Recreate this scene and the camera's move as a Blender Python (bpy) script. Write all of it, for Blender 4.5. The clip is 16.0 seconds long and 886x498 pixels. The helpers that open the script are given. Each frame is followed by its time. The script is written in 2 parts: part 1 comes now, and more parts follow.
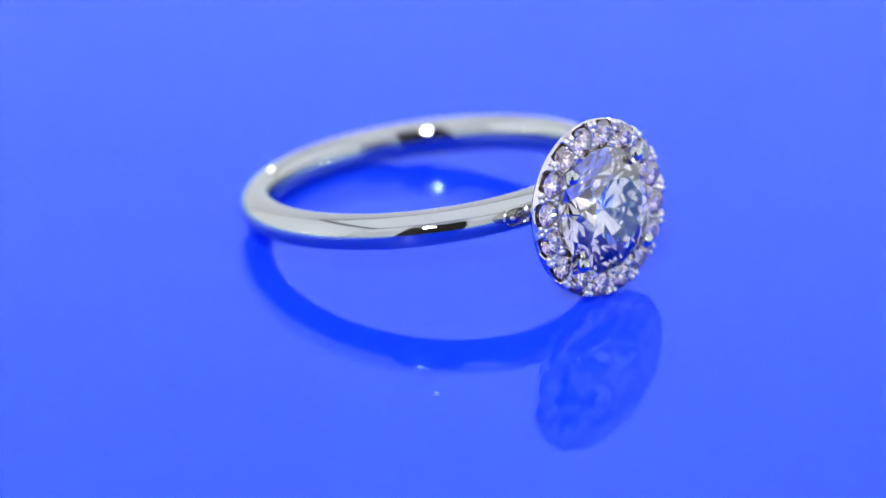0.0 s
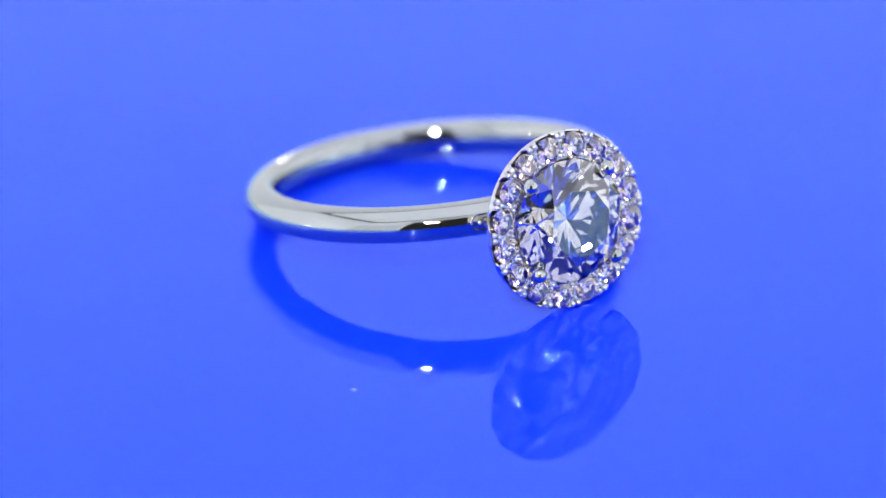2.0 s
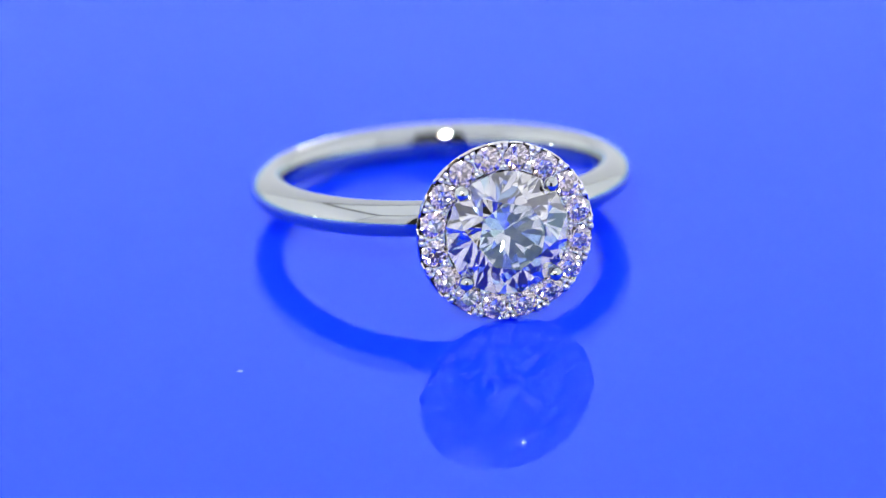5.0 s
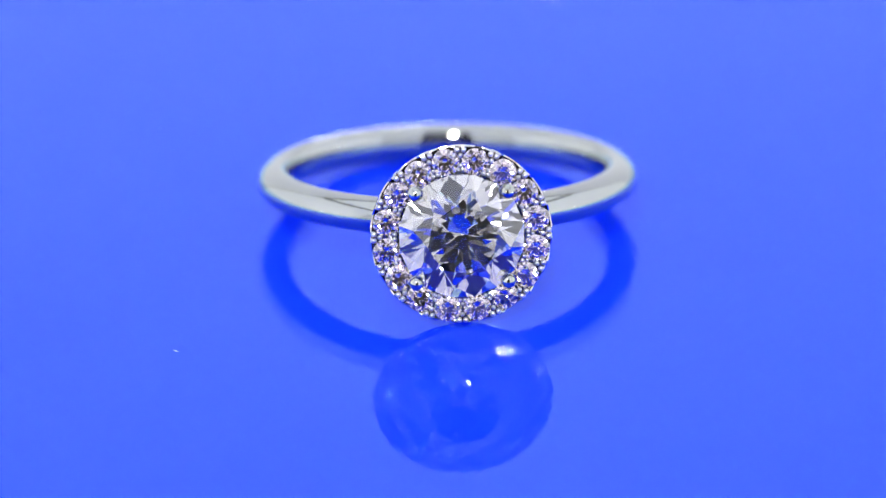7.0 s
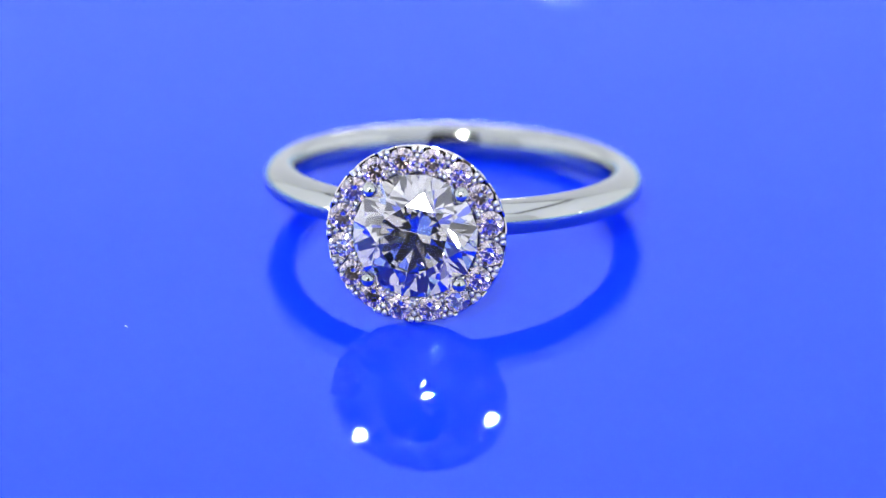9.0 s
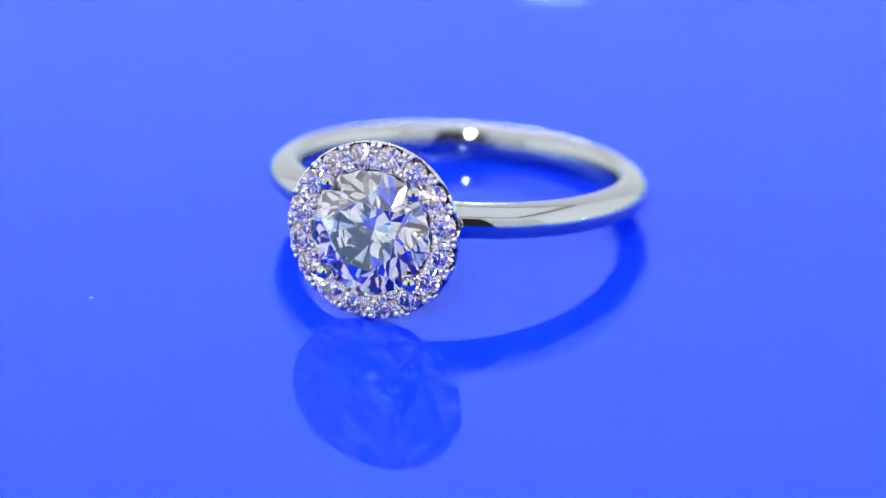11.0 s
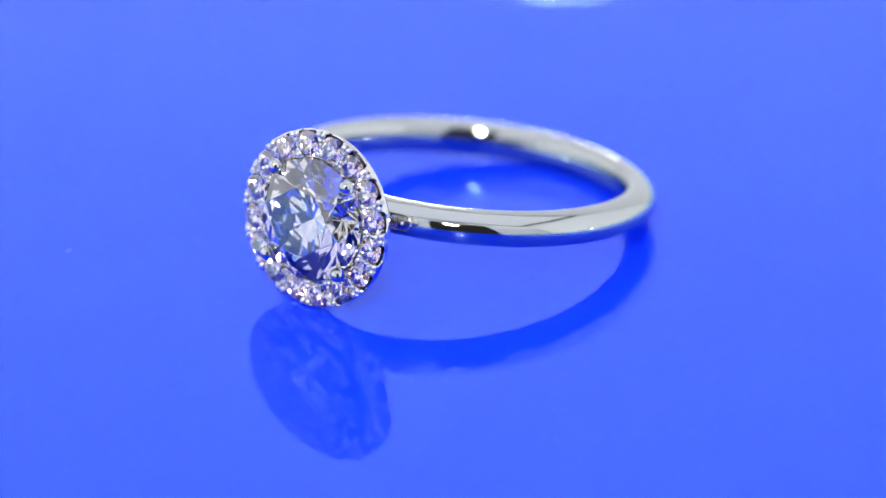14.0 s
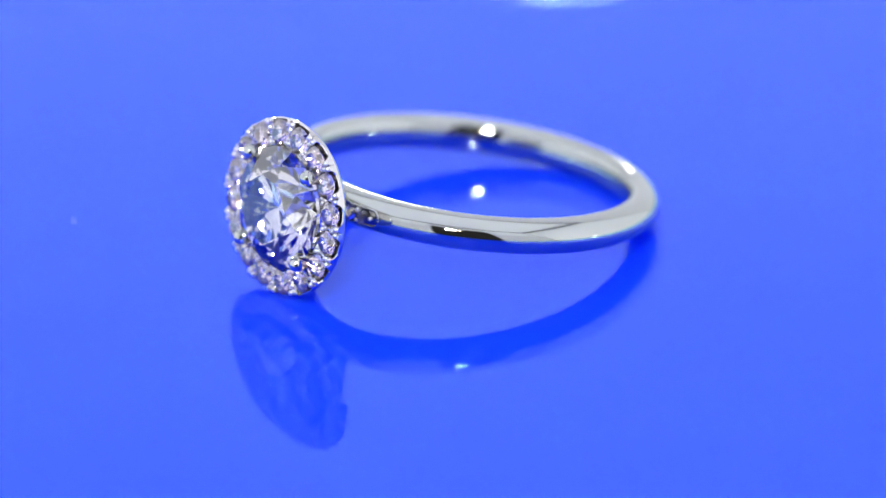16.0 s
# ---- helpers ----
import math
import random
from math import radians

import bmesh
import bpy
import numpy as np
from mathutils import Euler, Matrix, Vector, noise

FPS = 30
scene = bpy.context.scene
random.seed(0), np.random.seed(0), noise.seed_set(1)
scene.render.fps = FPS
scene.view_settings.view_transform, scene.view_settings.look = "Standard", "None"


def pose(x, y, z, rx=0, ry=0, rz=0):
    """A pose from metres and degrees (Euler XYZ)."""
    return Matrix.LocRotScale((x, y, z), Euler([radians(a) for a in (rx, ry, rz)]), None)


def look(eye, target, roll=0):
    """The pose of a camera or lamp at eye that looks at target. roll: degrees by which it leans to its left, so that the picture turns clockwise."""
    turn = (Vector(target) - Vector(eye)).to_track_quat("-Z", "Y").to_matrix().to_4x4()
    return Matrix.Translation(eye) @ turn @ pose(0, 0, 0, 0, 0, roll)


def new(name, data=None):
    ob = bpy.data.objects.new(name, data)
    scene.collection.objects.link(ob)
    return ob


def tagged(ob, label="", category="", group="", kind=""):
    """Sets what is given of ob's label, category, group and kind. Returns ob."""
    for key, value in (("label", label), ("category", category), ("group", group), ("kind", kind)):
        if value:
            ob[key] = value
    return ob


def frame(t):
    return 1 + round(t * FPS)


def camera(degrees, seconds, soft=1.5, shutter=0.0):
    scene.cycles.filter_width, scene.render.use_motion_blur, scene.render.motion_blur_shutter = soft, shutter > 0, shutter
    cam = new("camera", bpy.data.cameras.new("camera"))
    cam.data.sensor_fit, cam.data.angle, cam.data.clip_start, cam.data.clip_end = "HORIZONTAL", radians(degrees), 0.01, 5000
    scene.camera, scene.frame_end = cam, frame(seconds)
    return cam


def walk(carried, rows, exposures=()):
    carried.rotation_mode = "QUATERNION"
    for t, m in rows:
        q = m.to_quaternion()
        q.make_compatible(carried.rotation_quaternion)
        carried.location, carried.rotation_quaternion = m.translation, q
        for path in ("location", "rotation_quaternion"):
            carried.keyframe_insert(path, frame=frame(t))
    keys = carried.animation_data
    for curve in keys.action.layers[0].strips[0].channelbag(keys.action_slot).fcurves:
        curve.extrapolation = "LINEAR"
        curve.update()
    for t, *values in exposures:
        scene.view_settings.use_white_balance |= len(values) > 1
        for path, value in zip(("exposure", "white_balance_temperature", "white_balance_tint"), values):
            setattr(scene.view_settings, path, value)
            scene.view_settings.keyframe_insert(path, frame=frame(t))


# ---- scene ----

MM = 0.001

# ---- camera: a macro lens that stands still ----
ELEV, DIST, FOCAL = radians(23.407), 270 * MM, 9089.0
eye = Vector((0, -DIST * math.cos(ELEV), DIST * math.sin(ELEV)))
ahead = Vector((0, math.cos(ELEV), -math.sin(ELEV)))
upward = Vector((0, math.sin(ELEV), math.cos(ELEV)))
aim = eye + (ahead + Vector((1, 0, 0)) * (-9.58 / FOCAL) - upward * (30.33 / FOCAL)) * DIST
cam = camera(9.8596, 16.0, soft=1.2)
cam.data.dof.use_dof = True
cam.data.dof.focus_distance = 0.2585
cam.data.dof.aperture_fstop = 27.0
walk(cam, [(0.0, look(eye, aim, -0.777)), (16.0, look(eye, aim, -0.777))])

# ---- world and lamps: a white light tent in a dim room ----
scene.view_settings.exposure = 0.0
scene.cycles.sample_clamp_indirect = 0.0
scene.cycles.blur_glossy = 0.0
scene.cycles.caustics_reflective = False
scene.cycles.caustics_refractive = False
world = bpy.data.worlds.new("dim_room")
scene.world = world
world.use_nodes = True
world.node_tree.nodes["Background"].inputs["Color"].default_value = (0.04, 0.04, 0.043, 1)
world.node_tree.nodes["Background"].inputs["Strength"].default_value = 1.0


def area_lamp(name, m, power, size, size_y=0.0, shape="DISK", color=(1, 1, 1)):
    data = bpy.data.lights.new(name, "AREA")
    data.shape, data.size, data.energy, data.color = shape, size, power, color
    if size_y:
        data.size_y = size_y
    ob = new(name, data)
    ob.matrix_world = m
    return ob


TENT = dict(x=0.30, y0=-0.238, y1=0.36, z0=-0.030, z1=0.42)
# cool tint of the large lamps, chosen to lift the plate's blue
COOL_TINT = (0.80, 0.88, 1.0)
area_lamp("ceiling_panel_lamp", pose(0, 0.061, TENT["z1"] - 0.012, 0, 0, 0), 0.51, 0.56, 0.56, "RECTANGLE", COOL_TINT)
# unseen fill lamps, added to make the side and front fabric look backlit
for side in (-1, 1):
    area_lamp("side_fill_lamp", look((side * (TENT["x"] - 0.004), 0.06, 0.20), (0, 0.06, 0.20)), 0.30, 0.57, 0.40, "RECTANGLE", COOL_TINT)
    area_lamp("front_fill_lamp", look((side * 0.198, TENT["y0"] + 0.003, 0.295), (side * 0.198, 0, 0.295)), 0.055, 0.188, 0.23, "RECTANGLE", COOL_TINT)
SPOTS = [
    # place, aim, power, diameter, tint
    ((-0.028, -0.226, 0.180), (0, 0, 0), 0.98, 0.024, (0.93, 0.96, 1.0)),
    ((-0.008, -0.226, 0.162), (0, 0, 0), 0.06, 0.008, (1, 0.72, 0.50)),
    # two low side lamps, added for glints inside the hoop and small stones
    ((-0.288, -0.055, 0.012), (0, 0, 0), 0.005, 0.005, (1, 0.76, 0.64)),
    ((0.288, -0.055, 0.012), (0, 0, 0), 0.005, 0.005, (1, 0.76, 0.64)),
]
for place, goal, power, wide, tint in SPOTS:
    area_lamp("led_and_glint_lamp", look(place, goal), power, wide, color=tint)
area_lamp("back_lamp", look((0.0139, 0.345, 0.1064), (0, 0, 0.05)), 0.037, 0.028, 0.0130, "ELLIPSE")


# ---- materials ----
def material(name):
    m = bpy.data.materials.new(name)
    m.use_nodes = True
    t = m.node_tree
    return m, t, t.nodes["Principled BSDF"]


def wire(t, a, b):
    t.links.new(a, b)


def node(t, kind, **values):
    n = t.nodes.new(kind)
    for k, v in values.items():
        n.inputs[k].default_value = v
    return n


def bump(t, bsdf, scale, depth, detail=3.0):
    coords = t.nodes.new("ShaderNodeTexCoord")
    tex = node(t, "ShaderNodeTexNoise", Scale=scale, Detail=detail)
    wire(t, coords.outputs["Object"], tex.inputs["Vector"])
    b = node(t, "ShaderNodeBump", Strength=1.0, Distance=depth)
    wire(t, tex.outputs["Fac"], b.inputs["Height"])
    wire(t, b.outputs["Normal"], bsdf.inputs["Normal"])
    return tex


def mix_color(t, fac, a, b):
    ramp = t.nodes.new("ShaderNodeValToRGB")
    ramp.color_ramp.elements[0].color = (*a, 1)
    ramp.color_ramp.elements[1].color = (*b, 1)
    ramp.color_ramp.elements[0].position, ramp.color_ramp.elements[1].position = 0.35, 0.65
    wire(t, fac, ramp.inputs["Fac"])
    return ramp.outputs["Color"]


def schlick(t, straight):
    """Share of light that a clear surface mirrors, from straight on to grazing."""
    lean = node(t, "ShaderNodeLayerWeight", Blend=0.5)
    power = t.nodes.new("ShaderNodeMath")
    power.operation = "POWER"
    power.inputs[1].default_value = 5.0
    wire(t, lean.outputs["Facing"], power.inputs[0])
    share = t.nodes.new("ShaderNodeMapRange")
    share.inputs["To Min"].default_value, share.inputs["To Max"].default_value = straight, 1.34
    wire(t, power.outputs[0], share.inputs["Value"])
    return share.outputs["Result"]


# clear acrylic would mirror untinted; this cyan is painted into the plate's reflections
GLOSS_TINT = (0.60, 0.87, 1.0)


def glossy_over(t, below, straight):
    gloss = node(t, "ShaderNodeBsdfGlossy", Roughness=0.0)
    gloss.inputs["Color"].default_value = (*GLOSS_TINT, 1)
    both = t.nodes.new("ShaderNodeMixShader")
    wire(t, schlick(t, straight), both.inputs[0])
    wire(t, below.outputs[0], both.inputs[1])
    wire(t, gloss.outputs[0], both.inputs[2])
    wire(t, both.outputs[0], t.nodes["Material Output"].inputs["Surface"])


def blue_acrylic():
    m, t, b = material("blue_acrylic")
    coords = t.nodes.new("ShaderNodeTexCoord")
    tex = node(t, "ShaderNodeTexNoise", Scale=30.0, Detail=4.0)
    wire(t, coords.outputs["Object"], tex.inputs["Vector"])
    t.nodes.remove(b)
    body = node(t, "ShaderNodeSubsurfaceScattering", Scale=0.008, Radius=(0.2, 0.3, 1.0))
    wire(t, mix_color(t, tex.outputs["Fac"], (0.003, 0.027, 0.95), (0.004, 0.031, 0.97)), body.inputs["Color"])
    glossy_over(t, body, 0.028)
    return m


def white_gold(name, rough, tint=(0.45, 0.455, 0.405)):
    m, t, b = material(name)
    b.inputs["Metallic"].default_value = 1.0
    b.inputs["Base Color"].default_value = (*tint, 1)
    tex = bump(t, b, 900.0, 0.0000015)
    lo = node(t, "ShaderNodeMapRange")
    lo.inputs["To Min"].default_value, lo.inputs["To Max"].default_value = rough * 0.7, rough * 1.3
    wire(t, tex.outputs["Fac"], lo.inputs["Value"])
    wire(t, lo.outputs["Result"], b.inputs["Roughness"])
    return m


def diamond(name, tint):
    """Clear crystal of high refraction."""
    m, t, b = material(name)
    t.nodes.remove(b)
    g = node(t, "ShaderNodeBsdfGlass", IOR=2.42, Roughness=0.0)
    g.inputs["Color"].default_value = (*tint, 1)
    wire(t, g.outputs[0], t.nodes["Material Output"].inputs["Surface"])
    return m


def fabric(name, color):
    m, t, b = material(name)
    tex = bump(t, b, 700.0, 0.0002)
    wire(t, mix_color(t, tex.outputs["Fac"], [c * 0.97 for c in color], color), b.inputs["Base Color"])
    b.inputs["Roughness"].default_value = 0.9
    return m


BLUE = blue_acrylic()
GOLD = white_gold("polished_white_gold", 0.03)
BEAD = white_gold("burnished_white_gold", 0.34, (0.60, 0.58, 0.56))
GOLD_CUT = white_gold("bright_cut_white_gold", 0.10, (0.62, 0.58, 0.545))
DIAMOND = diamond("clear_diamond", (0.93, 0.915, 0.89))
MELEE = diamond("small_diamond", (0.985, 0.94, 0.925))
FABRIC = fabric("white_tent_fabric", (0.90, 0.90, 0.90))
ROD = fabric("dark_tent_rod", (0.03, 0.03, 0.03))


# ---- mesh helpers ----
def part(name, bm, mat, parent=None, label="", smooth=True):
    me = bpy.data.meshes.new(name)
    bmesh.ops.recalc_face_normals(bm, faces=bm.faces)
    bm.to_mesh(me)
    bm.free()
    me.materials.append(mat)
    me.polygons.foreach_set("use_smooth", [smooth] * len(me.polygons))
    ob = new(name, me)
    if parent:
        ob.parent = parent
    if label:
        tagged(ob, label)
    return ob


def box(bm, x0, x1, y0, y1, z0, z1, bevel=0.0):
    r = bmesh.ops.create_cube(bm, size=1.0, matrix=Matrix.LocRotScale(
        ((x0 + x1) / 2, (y0 + y1) / 2, (z0 + z1) / 2), None, (x1 - x0, y1 - y0, z1 - z0)))
    if bevel:
        edges = list({e for v in r["verts"] for e in v.link_edges})
        bmesh.ops.bevel(bm, geom=edges, offset=bevel, segments=2, affect="EDGES", profile=0.5)


def lathe(bm, profile, steps, closed=True, warp=None):
    """Turns (radius, height) pairs about z."""
    rings = []
    for i in range(steps):
        a = 2 * math.pi * i / steps
        ring = []
        for r, z in profile:
            p = (r * math.cos(a), r * math.sin(a), z)
            ring.append(bm.verts.new(warp(r, a, z) if warp else p))
        rings.append(ring)
    n = len(profile)
    for i in range(steps):
        u, v = rings[i], rings[(i + 1) % steps]
        for j in range(n if closed else n - 1):
            k = (j + 1) % n
            bm.faces.new((u[j], v[j], v[k], u[k]))


def rod(bm, points, radii, sides=12):
    """A round wire through points, with rounded ends."""
    rings = []
    for i, p in enumerate(points):
        p = Vector(p)
        d = (Vector(points[min(i + 1, len(points) - 1)]) - Vector(points[max(i - 1, 0)])).normalized()
        q = d.to_track_quat("Z", "Y").to_matrix()
        rings.append([bm.verts.new(p + q @ Vector((radii[i] * math.cos(2 * math.pi * s / sides), radii[i] * math.sin(2 * math.pi * s / sides), 0)))
                      for s in range(sides)])
    for a, b in zip(rings, rings[1:]):
        for s in range(sides):
            bm.faces.new((a[s], a[(s + 1) % sides], b[(s + 1) % sides], b[s]))
    bm.faces.new(rings[0][::-1])
    bm.faces.new(rings[-1])


def brilliant(r, table=0.56, crown=34.5, pavilion=40.8, star=0.77, lower=0.24, girdle=0.035):
    """A round brilliant cut of radius r, its girdle at z = 0."""
    bm = bmesh.new()
    tc, tp = math.tan(radians(crown)), math.tan(radians(pavilion))
    g = girdle
    points = []
    for k in range(8):
        a, h = math.pi * k / 4, math.pi * (k + 0.5) / 4
        c = math.cos(math.pi / 8)
        points.append((table, a, g + (1 - table) * tc))
        points.append((star, h, g + (1 - star * c) * tc))
        points += [(1, a, g), (1, h, g), (1, a, -g), (1, h, -g)]
        points.append((lower, h, -g - (1 - lower * c) * tp))
    points.append((0, 0, -g - tp))
    for rho, a, z in points:
        bm.verts.new((r * rho * math.cos(a), r * rho * math.sin(a), r * z))
    bmesh.ops.convex_hull(bm, input=bm.verts)
    bmesh.ops.dissolve_limit(bm, angle_limit=radians(0.5), verts=bm.verts, edges=bm.edges)
    return bm


# ---- the tent ----
def tent():
    x, y0, y1, z0, z1 = (TENT[k] for k in ("x", "y0", "y1", "z0", "z1"))
    w = 0.004
    bm = bmesh.new()
    box(bm, -x - w, x + w, y1, y1 + w, z0 - w, z1 + w)
    tagged(part("wall_back", bm, FABRIC, smooth=False), "white fabric back wall of the light tent", "wall", kind="structure")
    for name, s in (("wall_west", -1), ("wall_east", 1)):
        bm = bmesh.new()
        box(bm, min(s * x, s * (x + w)), max(s * x, s * (x + w)), y0, y1, z0 - w, z1 + w)
        tagged(part(name, bm, FABRIC, smooth=False), "white fabric side wall of the light tent", "wall", kind="structure")
    # the front wall, with the opening that the lens looks through
    ox, oz0, oz1 = 0.090, -0.029, 0.270
    bm = bmesh.new()
    box(bm, -x - w, -ox, y0 - w, y0, z0 - w, z1 + w)
    box(bm, ox, x + w, y0 - w, y0, z0 - w, z1 + w)
    box(bm, -ox, ox, y0 - w, y0, z0 - w, oz0)
    box(bm, -ox, ox, y0 - w, y0, oz1, z1 + w)
    tagged(part("wall_front", bm, FABRIC, smooth=False), "white fabric front wall with a dark opening", "wall", kind="structure")
    bm = bmesh.new()
    box(bm, -x, x, y0, y1, z1, z1 + w)
    tagged(part("ceiling", bm, FABRIC, smooth=False), "white fabric roof of the light tent", "ceiling", kind="structure")
    bm = bmesh.new()
    box(bm, -x, x, y0, y1, z0 - w, z0)
    tagged(part("floor", bm, FABRIC, smooth=False), "white fabric floor under the turntable", "floor", kind="structure")
    # dark rods along the upper seams
    for name, a, b in (("seam_rod", (-x, y1), (x, y1)), ("seam_rod", (-x, y0), (x, y0)), ("seam_rod", (-x, y0), (-x, y1)), ("seam_rod", (x, y0), (x, y1))):
        bm = bmesh.new()
        d = 0.012
        rod(bm, [(a[0] - math.copysign(d, a[0]), a[1] - math.copysign(d, a[1]), z1 - d), (b[0] - math.copysign(d, b[0]), b[1] - math.copysign(d, b[1]), z1 - d)], [0.009, 0.009])
        tagged(part("trim", bm, ROD), "dark rod along the tent seam", "rod", kind="structure")


tent()


# ---- the turntable plate: a glossy blue acrylic disc ----
def turntable():
    plate = new("turntable_plate")
    tagged(plate, "glossy deep blue acrylic turntable plate under the ring", "turntable")
    bm = bmesh.new()
    R, d, b = 0.150, 0.020, 0.0008
    lathe(bm, [(0.0001, 0), (0.05, 0), (0.1, 0), (R - b, 0), (R, -b), (R, -d + b), (R - b, -d), (0.0001, -d)], 160, closed=False)
    bmesh.ops.remove_doubles(bm, verts=bm.verts, dist=0.0003)
    part("sheet", bm, BLUE, plate, smooth=False)
    bm = bmesh.new()
    lathe(bm, [(0.0001, -d), (0.06, -d), (0.06, TENT["z0"] + 0.0005), (0.0001, TENT["z0"] + 0.0005)], 64, closed=False)
    bmesh.ops.remove_doubles(bm, verts=bm.verts, dist=0.0003)
    part("pedestal", bm, FABRIC, plate, "white round pedestal", smooth=False)
    return plate


# ---- the ring: hoop in its xy plane, head towards -y ----
HOOP_OUT, HEAD_BACK, HEAD_FRONT, HALO_R = 10.04 * MM, 12.28 * MM, 12.79 * MM, 4.60 * MM
STONE_R, PAVE_R, PAVE_RING = 3.20 * MM, 0.698 * MM, 3.83 * MM
TO_HEAD = pose(0, 0, 0, 90, 0, 0)


def ring():
    thing = new("engagement_ring")
    tagged(thing, "polished white gold halo engagement ring with round diamond", "ring")
    # hoop
    bm = bmesh.new()
    half, deep, flat = 0.94 * MM, 1.16 * MM, 0.66 * MM  # half width; outer dome and inner comfort fit
    section = []
    for i in range(40):
        a = 2 * math.pi * i / 40
        c, s = math.cos(a), math.sin(a)
        p = 2 / 1.9 if c > 0 else 2 / 2.1
        across = half * math.copysign(abs(s) ** (2 / 2.0), s)
        section.append((HOOP_OUT - deep + (deep if c > 0 else flat) * math.copysign(abs(c) ** p, c), across))
    lathe(bm, section, 220)
    part("band", bm, GOLD, thing)

    def head_part(name, bm, mat, label="", smooth=True):
        bm.transform(TO_HEAD)
        return part(name, bm, mat, thing, label, smooth)

    # halo plate with a cup for every small stone
    spots = [(PAVE_RING * math.cos(radians(11.25 + 22.5 * k)), PAVE_RING * math.sin(radians(11.25 + 22.5 * k))) for k in range(16)]
    inner = 2.75 * MM
    rows, steps = 26, 640
    bm = bmesh.new()

    gap = math.pi / 8

    def outer(a):
        return HALO_R - 0.04 * MM * (0.5 + 0.5 * math.cos(16 * a)) ** 9

    def front(r, a):
        """Height of the bright-cut face: a U-shaped seat at each stone, a split claw at each gap."""
        x, y = r * math.cos(a), r * math.sin(a)
        d = min(math.hypot(x - u, y - v) for u, v in spots)
        cup = min(max(0.0, 0.70 * MM - d) * 1.5, 0.70 * MM)
        off = r * (a - gap * round(a / gap))          # along the rim from the middle of the gap
        scallop = 0.0
        if r > PAVE_RING:
            away = r * gap / 2 - abs(off)              # along the rim from the middle of the stone
            scallop = 0.30 * MM * max(0.0, 1 - (away / (0.58 * MM)) ** 4)
            if r > 4.48 * MM:
                scallop *= 0.85                        # the polished rim outside the stones
        split = 0.0
        if r > 4.0 * MM:
            split = max(0.0, 0.13 * MM - 1.6 * abs(off)) * min(1.0, (r - 4.0 * MM) / (0.3 * MM))
        seat = max(0.0, 3.18 * MM - r) * 1.5
        return HEAD_FRONT + 0.06 * MM - max(cup, seat, scallop, split)

    grid = []
    for i in range(steps):
        a = 2 * math.pi * i / steps
        col = []
        for j in range(rows):
            f = j / (rows - 1)
            r = inner + (outer(a) - inner) * f
            col.append(bm.verts.new((r * math.cos(a), r * math.sin(a), front(r, a) - (0.03 * MM if j == rows - 1 else 0))))
        for r, z in ((HALO_R - 0.02 * MM, HEAD_BACK + 0.15 * MM), (HALO_R - 0.10 * MM, HEAD_BACK), (3.6 * MM, HEAD_BACK - 0.35 * MM), (inner, HEAD_BACK - 0.35 * MM)):
            col.append(bm.verts.new((r * math.cos(a), r * math.sin(a), z)))
        grid.append(col)
    for i in range(steps):
        u, v = grid[i], grid[(i + 1) % steps]
        for j in range(len(u)):
            k = (j + 1) % len(u)
            bm.faces.new((u[j], v[j], v[k], u[k]))
    head_part("halo", bm, GOLD_CUT, "scalloped halo plate with split claws", smooth=False)
    # gallery ring and head base
    bm = bmesh.new()
    lathe(bm, [((1.95 + 0.22 * math.cos(a)) * MM, (11.0 + 0.22 * math.sin(a)) * MM) for a in [2 * math.pi * i / 12 for i in range(12)]], 48)
    head_part("gallery", bm, GOLD)
    # claws
    for sx in (-1, 1):
        for sy in (-1, 1):
            bm = bmesh.new()
            q = 1 / math.sqrt(2)
            ux, uy = sx * q, sy * q
            line = [(0.75, 9.55), (1.5, 10.4), (2.25, 11.3), (2.95, 12.3), (3.22, 13.0)]
            wide = [0.42, 0.36, 0.34, 0.34, 0.37]
            for k in range(9):
                b = radians(11 * k)
                line.append((3.26 - 0.04 * math.sin(b), 13.36 + 0.40 * math.sin(b)))
                wide.append(0.39 * math.cos(b))
            rod(bm, [(ux * r * MM, uy * r * MM, z * MM) for r, z in line], [w * MM for w in wide], 20)
            head_part("prong", bm, GOLD, "rounded claw prong")
    # stones
    bm = brilliant(STONE_R)
    bm.transform(Matrix.Translation((0, 0, 13.0 * MM)) @ pose(0, 0, 0, 0, 0, 11.25))
    head_part("center_diamond", bm, DIAMOND, "large clear round brilliant diamond", smooth=False)
    small = None
    for k, (u, v) in enumerate(spots):
        if small is None:
            bm = brilliant(PAVE_R)
            small = part("halo_diamond", bm, MELEE, thing, smooth=False)
            ob = small
        else:
            ob = new("halo_diamond", small.data)
            ob.parent = thing
        ob.matrix_basis = TO_HEAD @ Matrix.Translation((u, v, HEAD_FRONT + 0.04 * MM)) @ pose(0, 0, 0, random.uniform(-6, 6), random.uniform(-6, 6), random.uniform(0, 45))
    beads = {}

    def bead(size, m):
        if size not in beads:
            bm = bmesh.new()
            bmesh.ops.create_uvsphere(bm, u_segments=10, v_segments=7, radius=size * MM)
            beads[size] = ob = part("bead", bm, BEAD, thing, "tiny metal bead")
        else:
            ob = new("bead", beads[size].data)
            ob.parent = thing
        ob.matrix_basis = m @ pose(0, 0, 0, *[random.uniform(0, 360) for _ in range(3)])

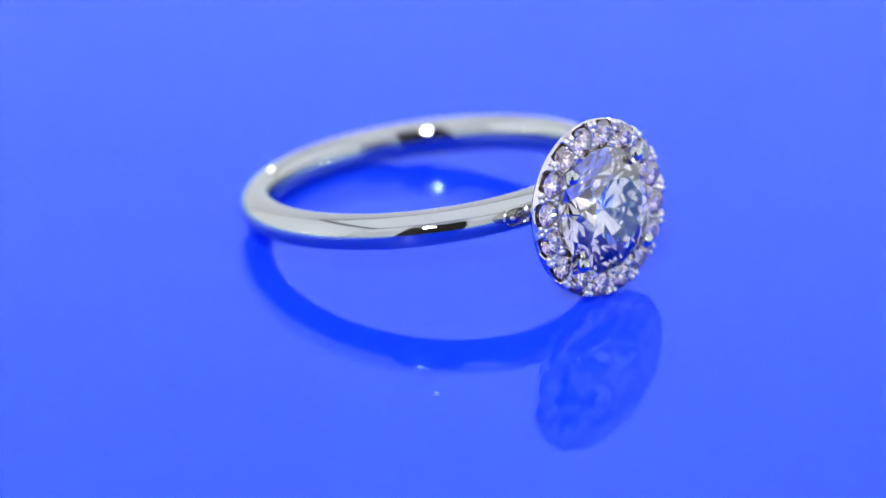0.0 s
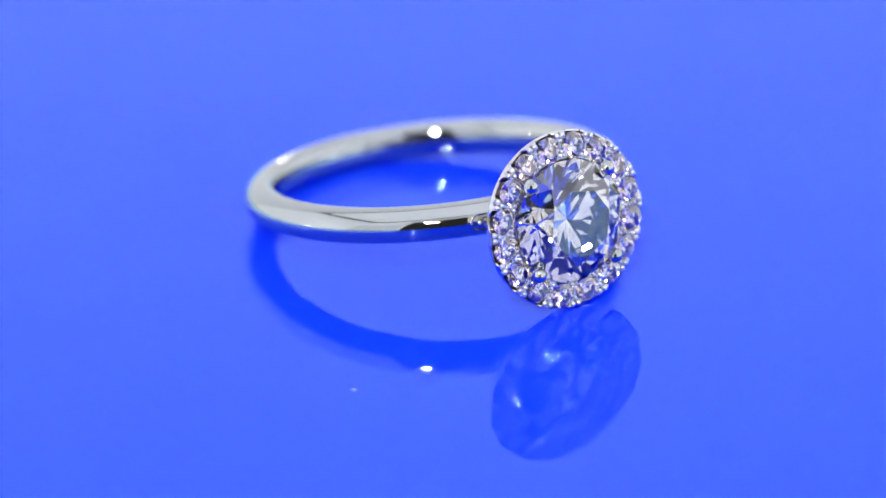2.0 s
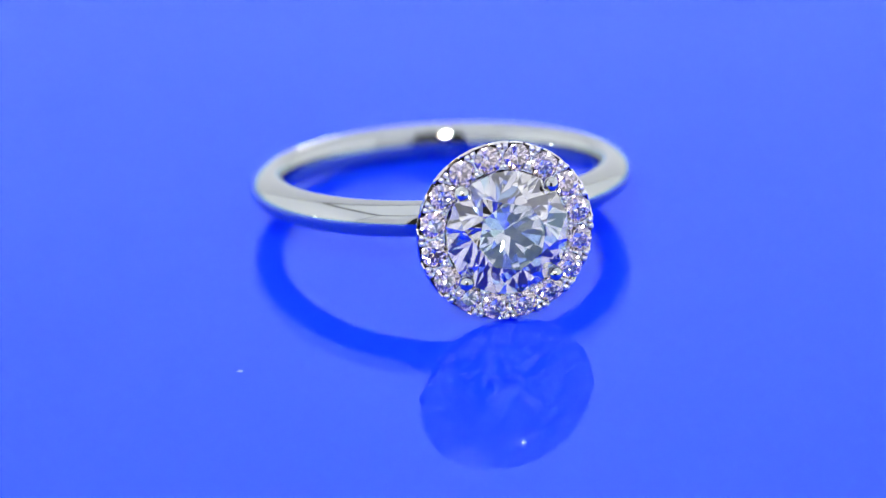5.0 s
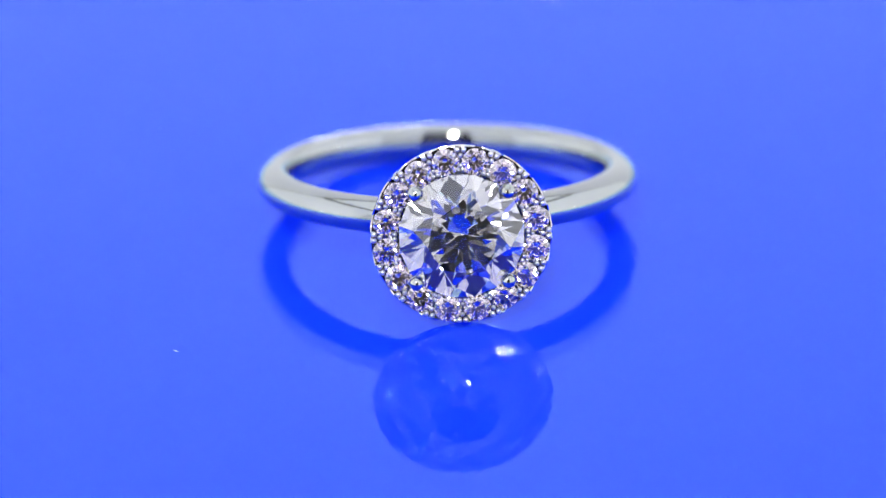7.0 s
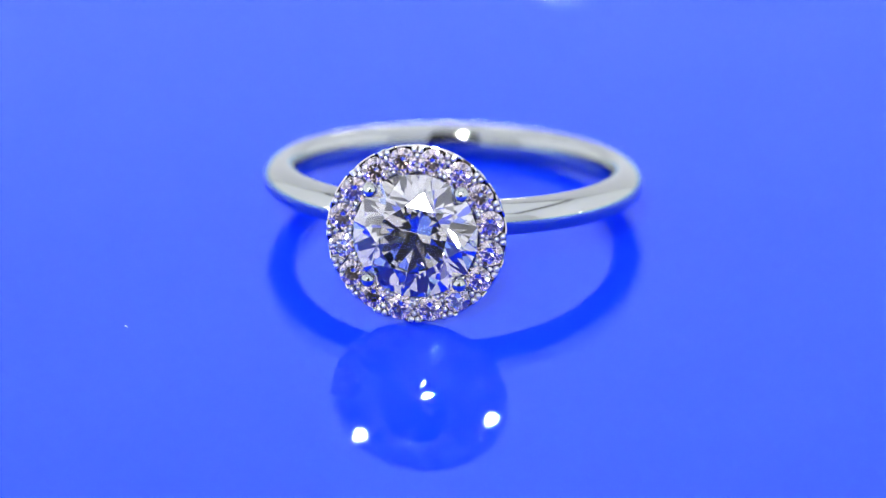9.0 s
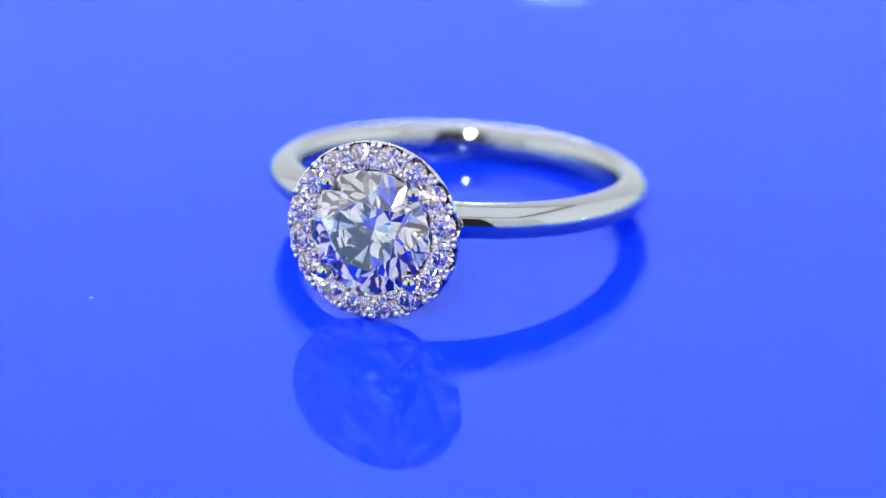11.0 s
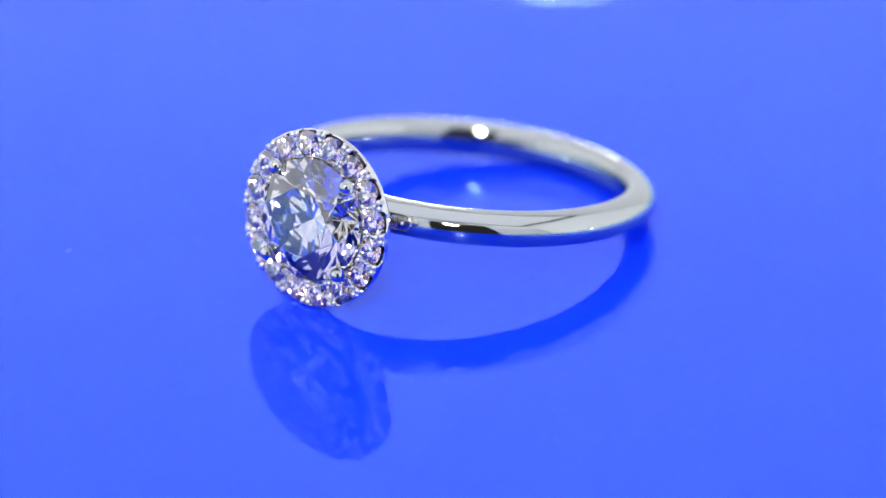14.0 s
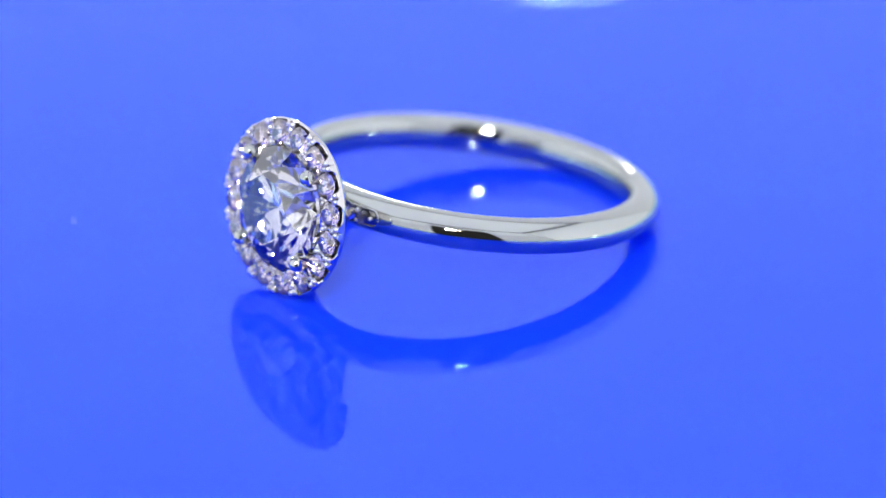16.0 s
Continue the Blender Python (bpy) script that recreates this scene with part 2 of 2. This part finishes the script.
    # split-claw beads between the small stones
    for k in range(16):
        for r, off, size in ((4.40, 0.16, 0.14), (4.40, -0.16, 0.14), (4.10, 0.0, 0.115), (3.58, 0.0, 0.10), (3.36, 0.12, 0.12), (3.36, -0.12, 0.12)):
            if r < 4 and k % 4 == 2:
                continue
            a = radians(22.5 * k) + off / r
            bead(size, TO_HEAD @ Matrix.Translation((r * MM * math.cos(a), r * MM * math.sin(a), HEAD_FRONT + 0.07 * MM)))
    # an oblong channel of small stones in each shoulder of the hoop
    for side in (-1, 1):
        def on_hoop(along, across, lift=0.0):
            a = radians(270) + side * along / 10.04
            return Vector((math.cos(a), math.sin(a), 0)) * (HOOP_OUT + lift * MM - 0.5 * (across * MM) ** 2 / (0.8 * MM)) + Vector((0, 0, across * MM))

        rim = []
        for i in range(33):
            b = 2 * math.pi * i / 32
            c, z = math.cos(b), math.sin(b)
            rim.append(on_hoop(2.62 + math.copysign(0.62, c) + 0.42 * c, 0.42 * z, 0.01))
        bm = bmesh.new()
        rod(bm, rim, [0.07 * MM] * len(rim), 8)
        part("channel_rim", bm, GOLD, thing, "raised oblong rim round the shoulder stones")
        for along in (2.0, 2.75):
            bm = brilliant(0.33 * MM)
            out = on_hoop(along, 0).normalized()
            bm.transform(Matrix.Translation(on_hoop(along, 0, 0.10)) @ out.to_track_quat("Z", "Y").to_matrix().to_4x4())
            part("shoulder_diamond", bm, MELEE, thing, smooth=False)
        for along, across in ((3.22, 0.0), (2.38, 0.27), (2.38, -0.27)):
            bead(0.11, Matrix.Translation(on_hoop(along, across, 0.05)))
    return thing


plate = turntable()
jewel = ring()
REST = pose(0.0765 * MM, 1.5257 * MM, 2.46 * MM) @ pose(0, 0, 0, -9.7, 0, 0) @ pose(0, 0, 0, 0, 0.4735, 0)


def dust_speck(long, thick):
    """A pale curled fibre lying on the plate."""
    bm = bmesh.new()
    rod(bm, [((u - 0.5) * long * MM, 0.12 * long * math.sin(3 * u) * MM, thick * MM) for u in (0, 0.25, 0.5, 0.75, 1)],
        [thick * MM * k for k in (0.5, 1, 0.9, 1, 0.4)], 6)
    ob = part("dust_speck", bm, FABRIC)
    return tagged(ob, "tiny pale dust fibre lying on the blue plate", "dust", group="dust on the plate")


DUST = [(dust_speck(0.28, 0.012), -14.42, -13.80, -40)]
TRUE = pose(0, 0, 0, 0, -0.09, 0)


def motions():
    """The plate turns evenly, with the ring on it; it is very slightly out of true."""
    times = [0, 2, 4, 6, 8, 10, 12, 14, 16]
    for speck, x, y, turn in DUST:
        walk(speck, [(t, pose(0, 0, 0, 0, 0, 44.288 - 5.8909 * t) @ TRUE @ pose(x * MM, y * MM, 0, 0, 0, turn)) for t in times])
    walk(plate, [(t, pose(0, 0, 0, 0, 0, 44.288 - 5.8909 * t) @ TRUE) for t in times])
    walk(jewel, [(t, pose(0, 0, 0, 0, 0, 44.288 - 5.8909 * t) @ TRUE @ REST) for t in times])


motions()
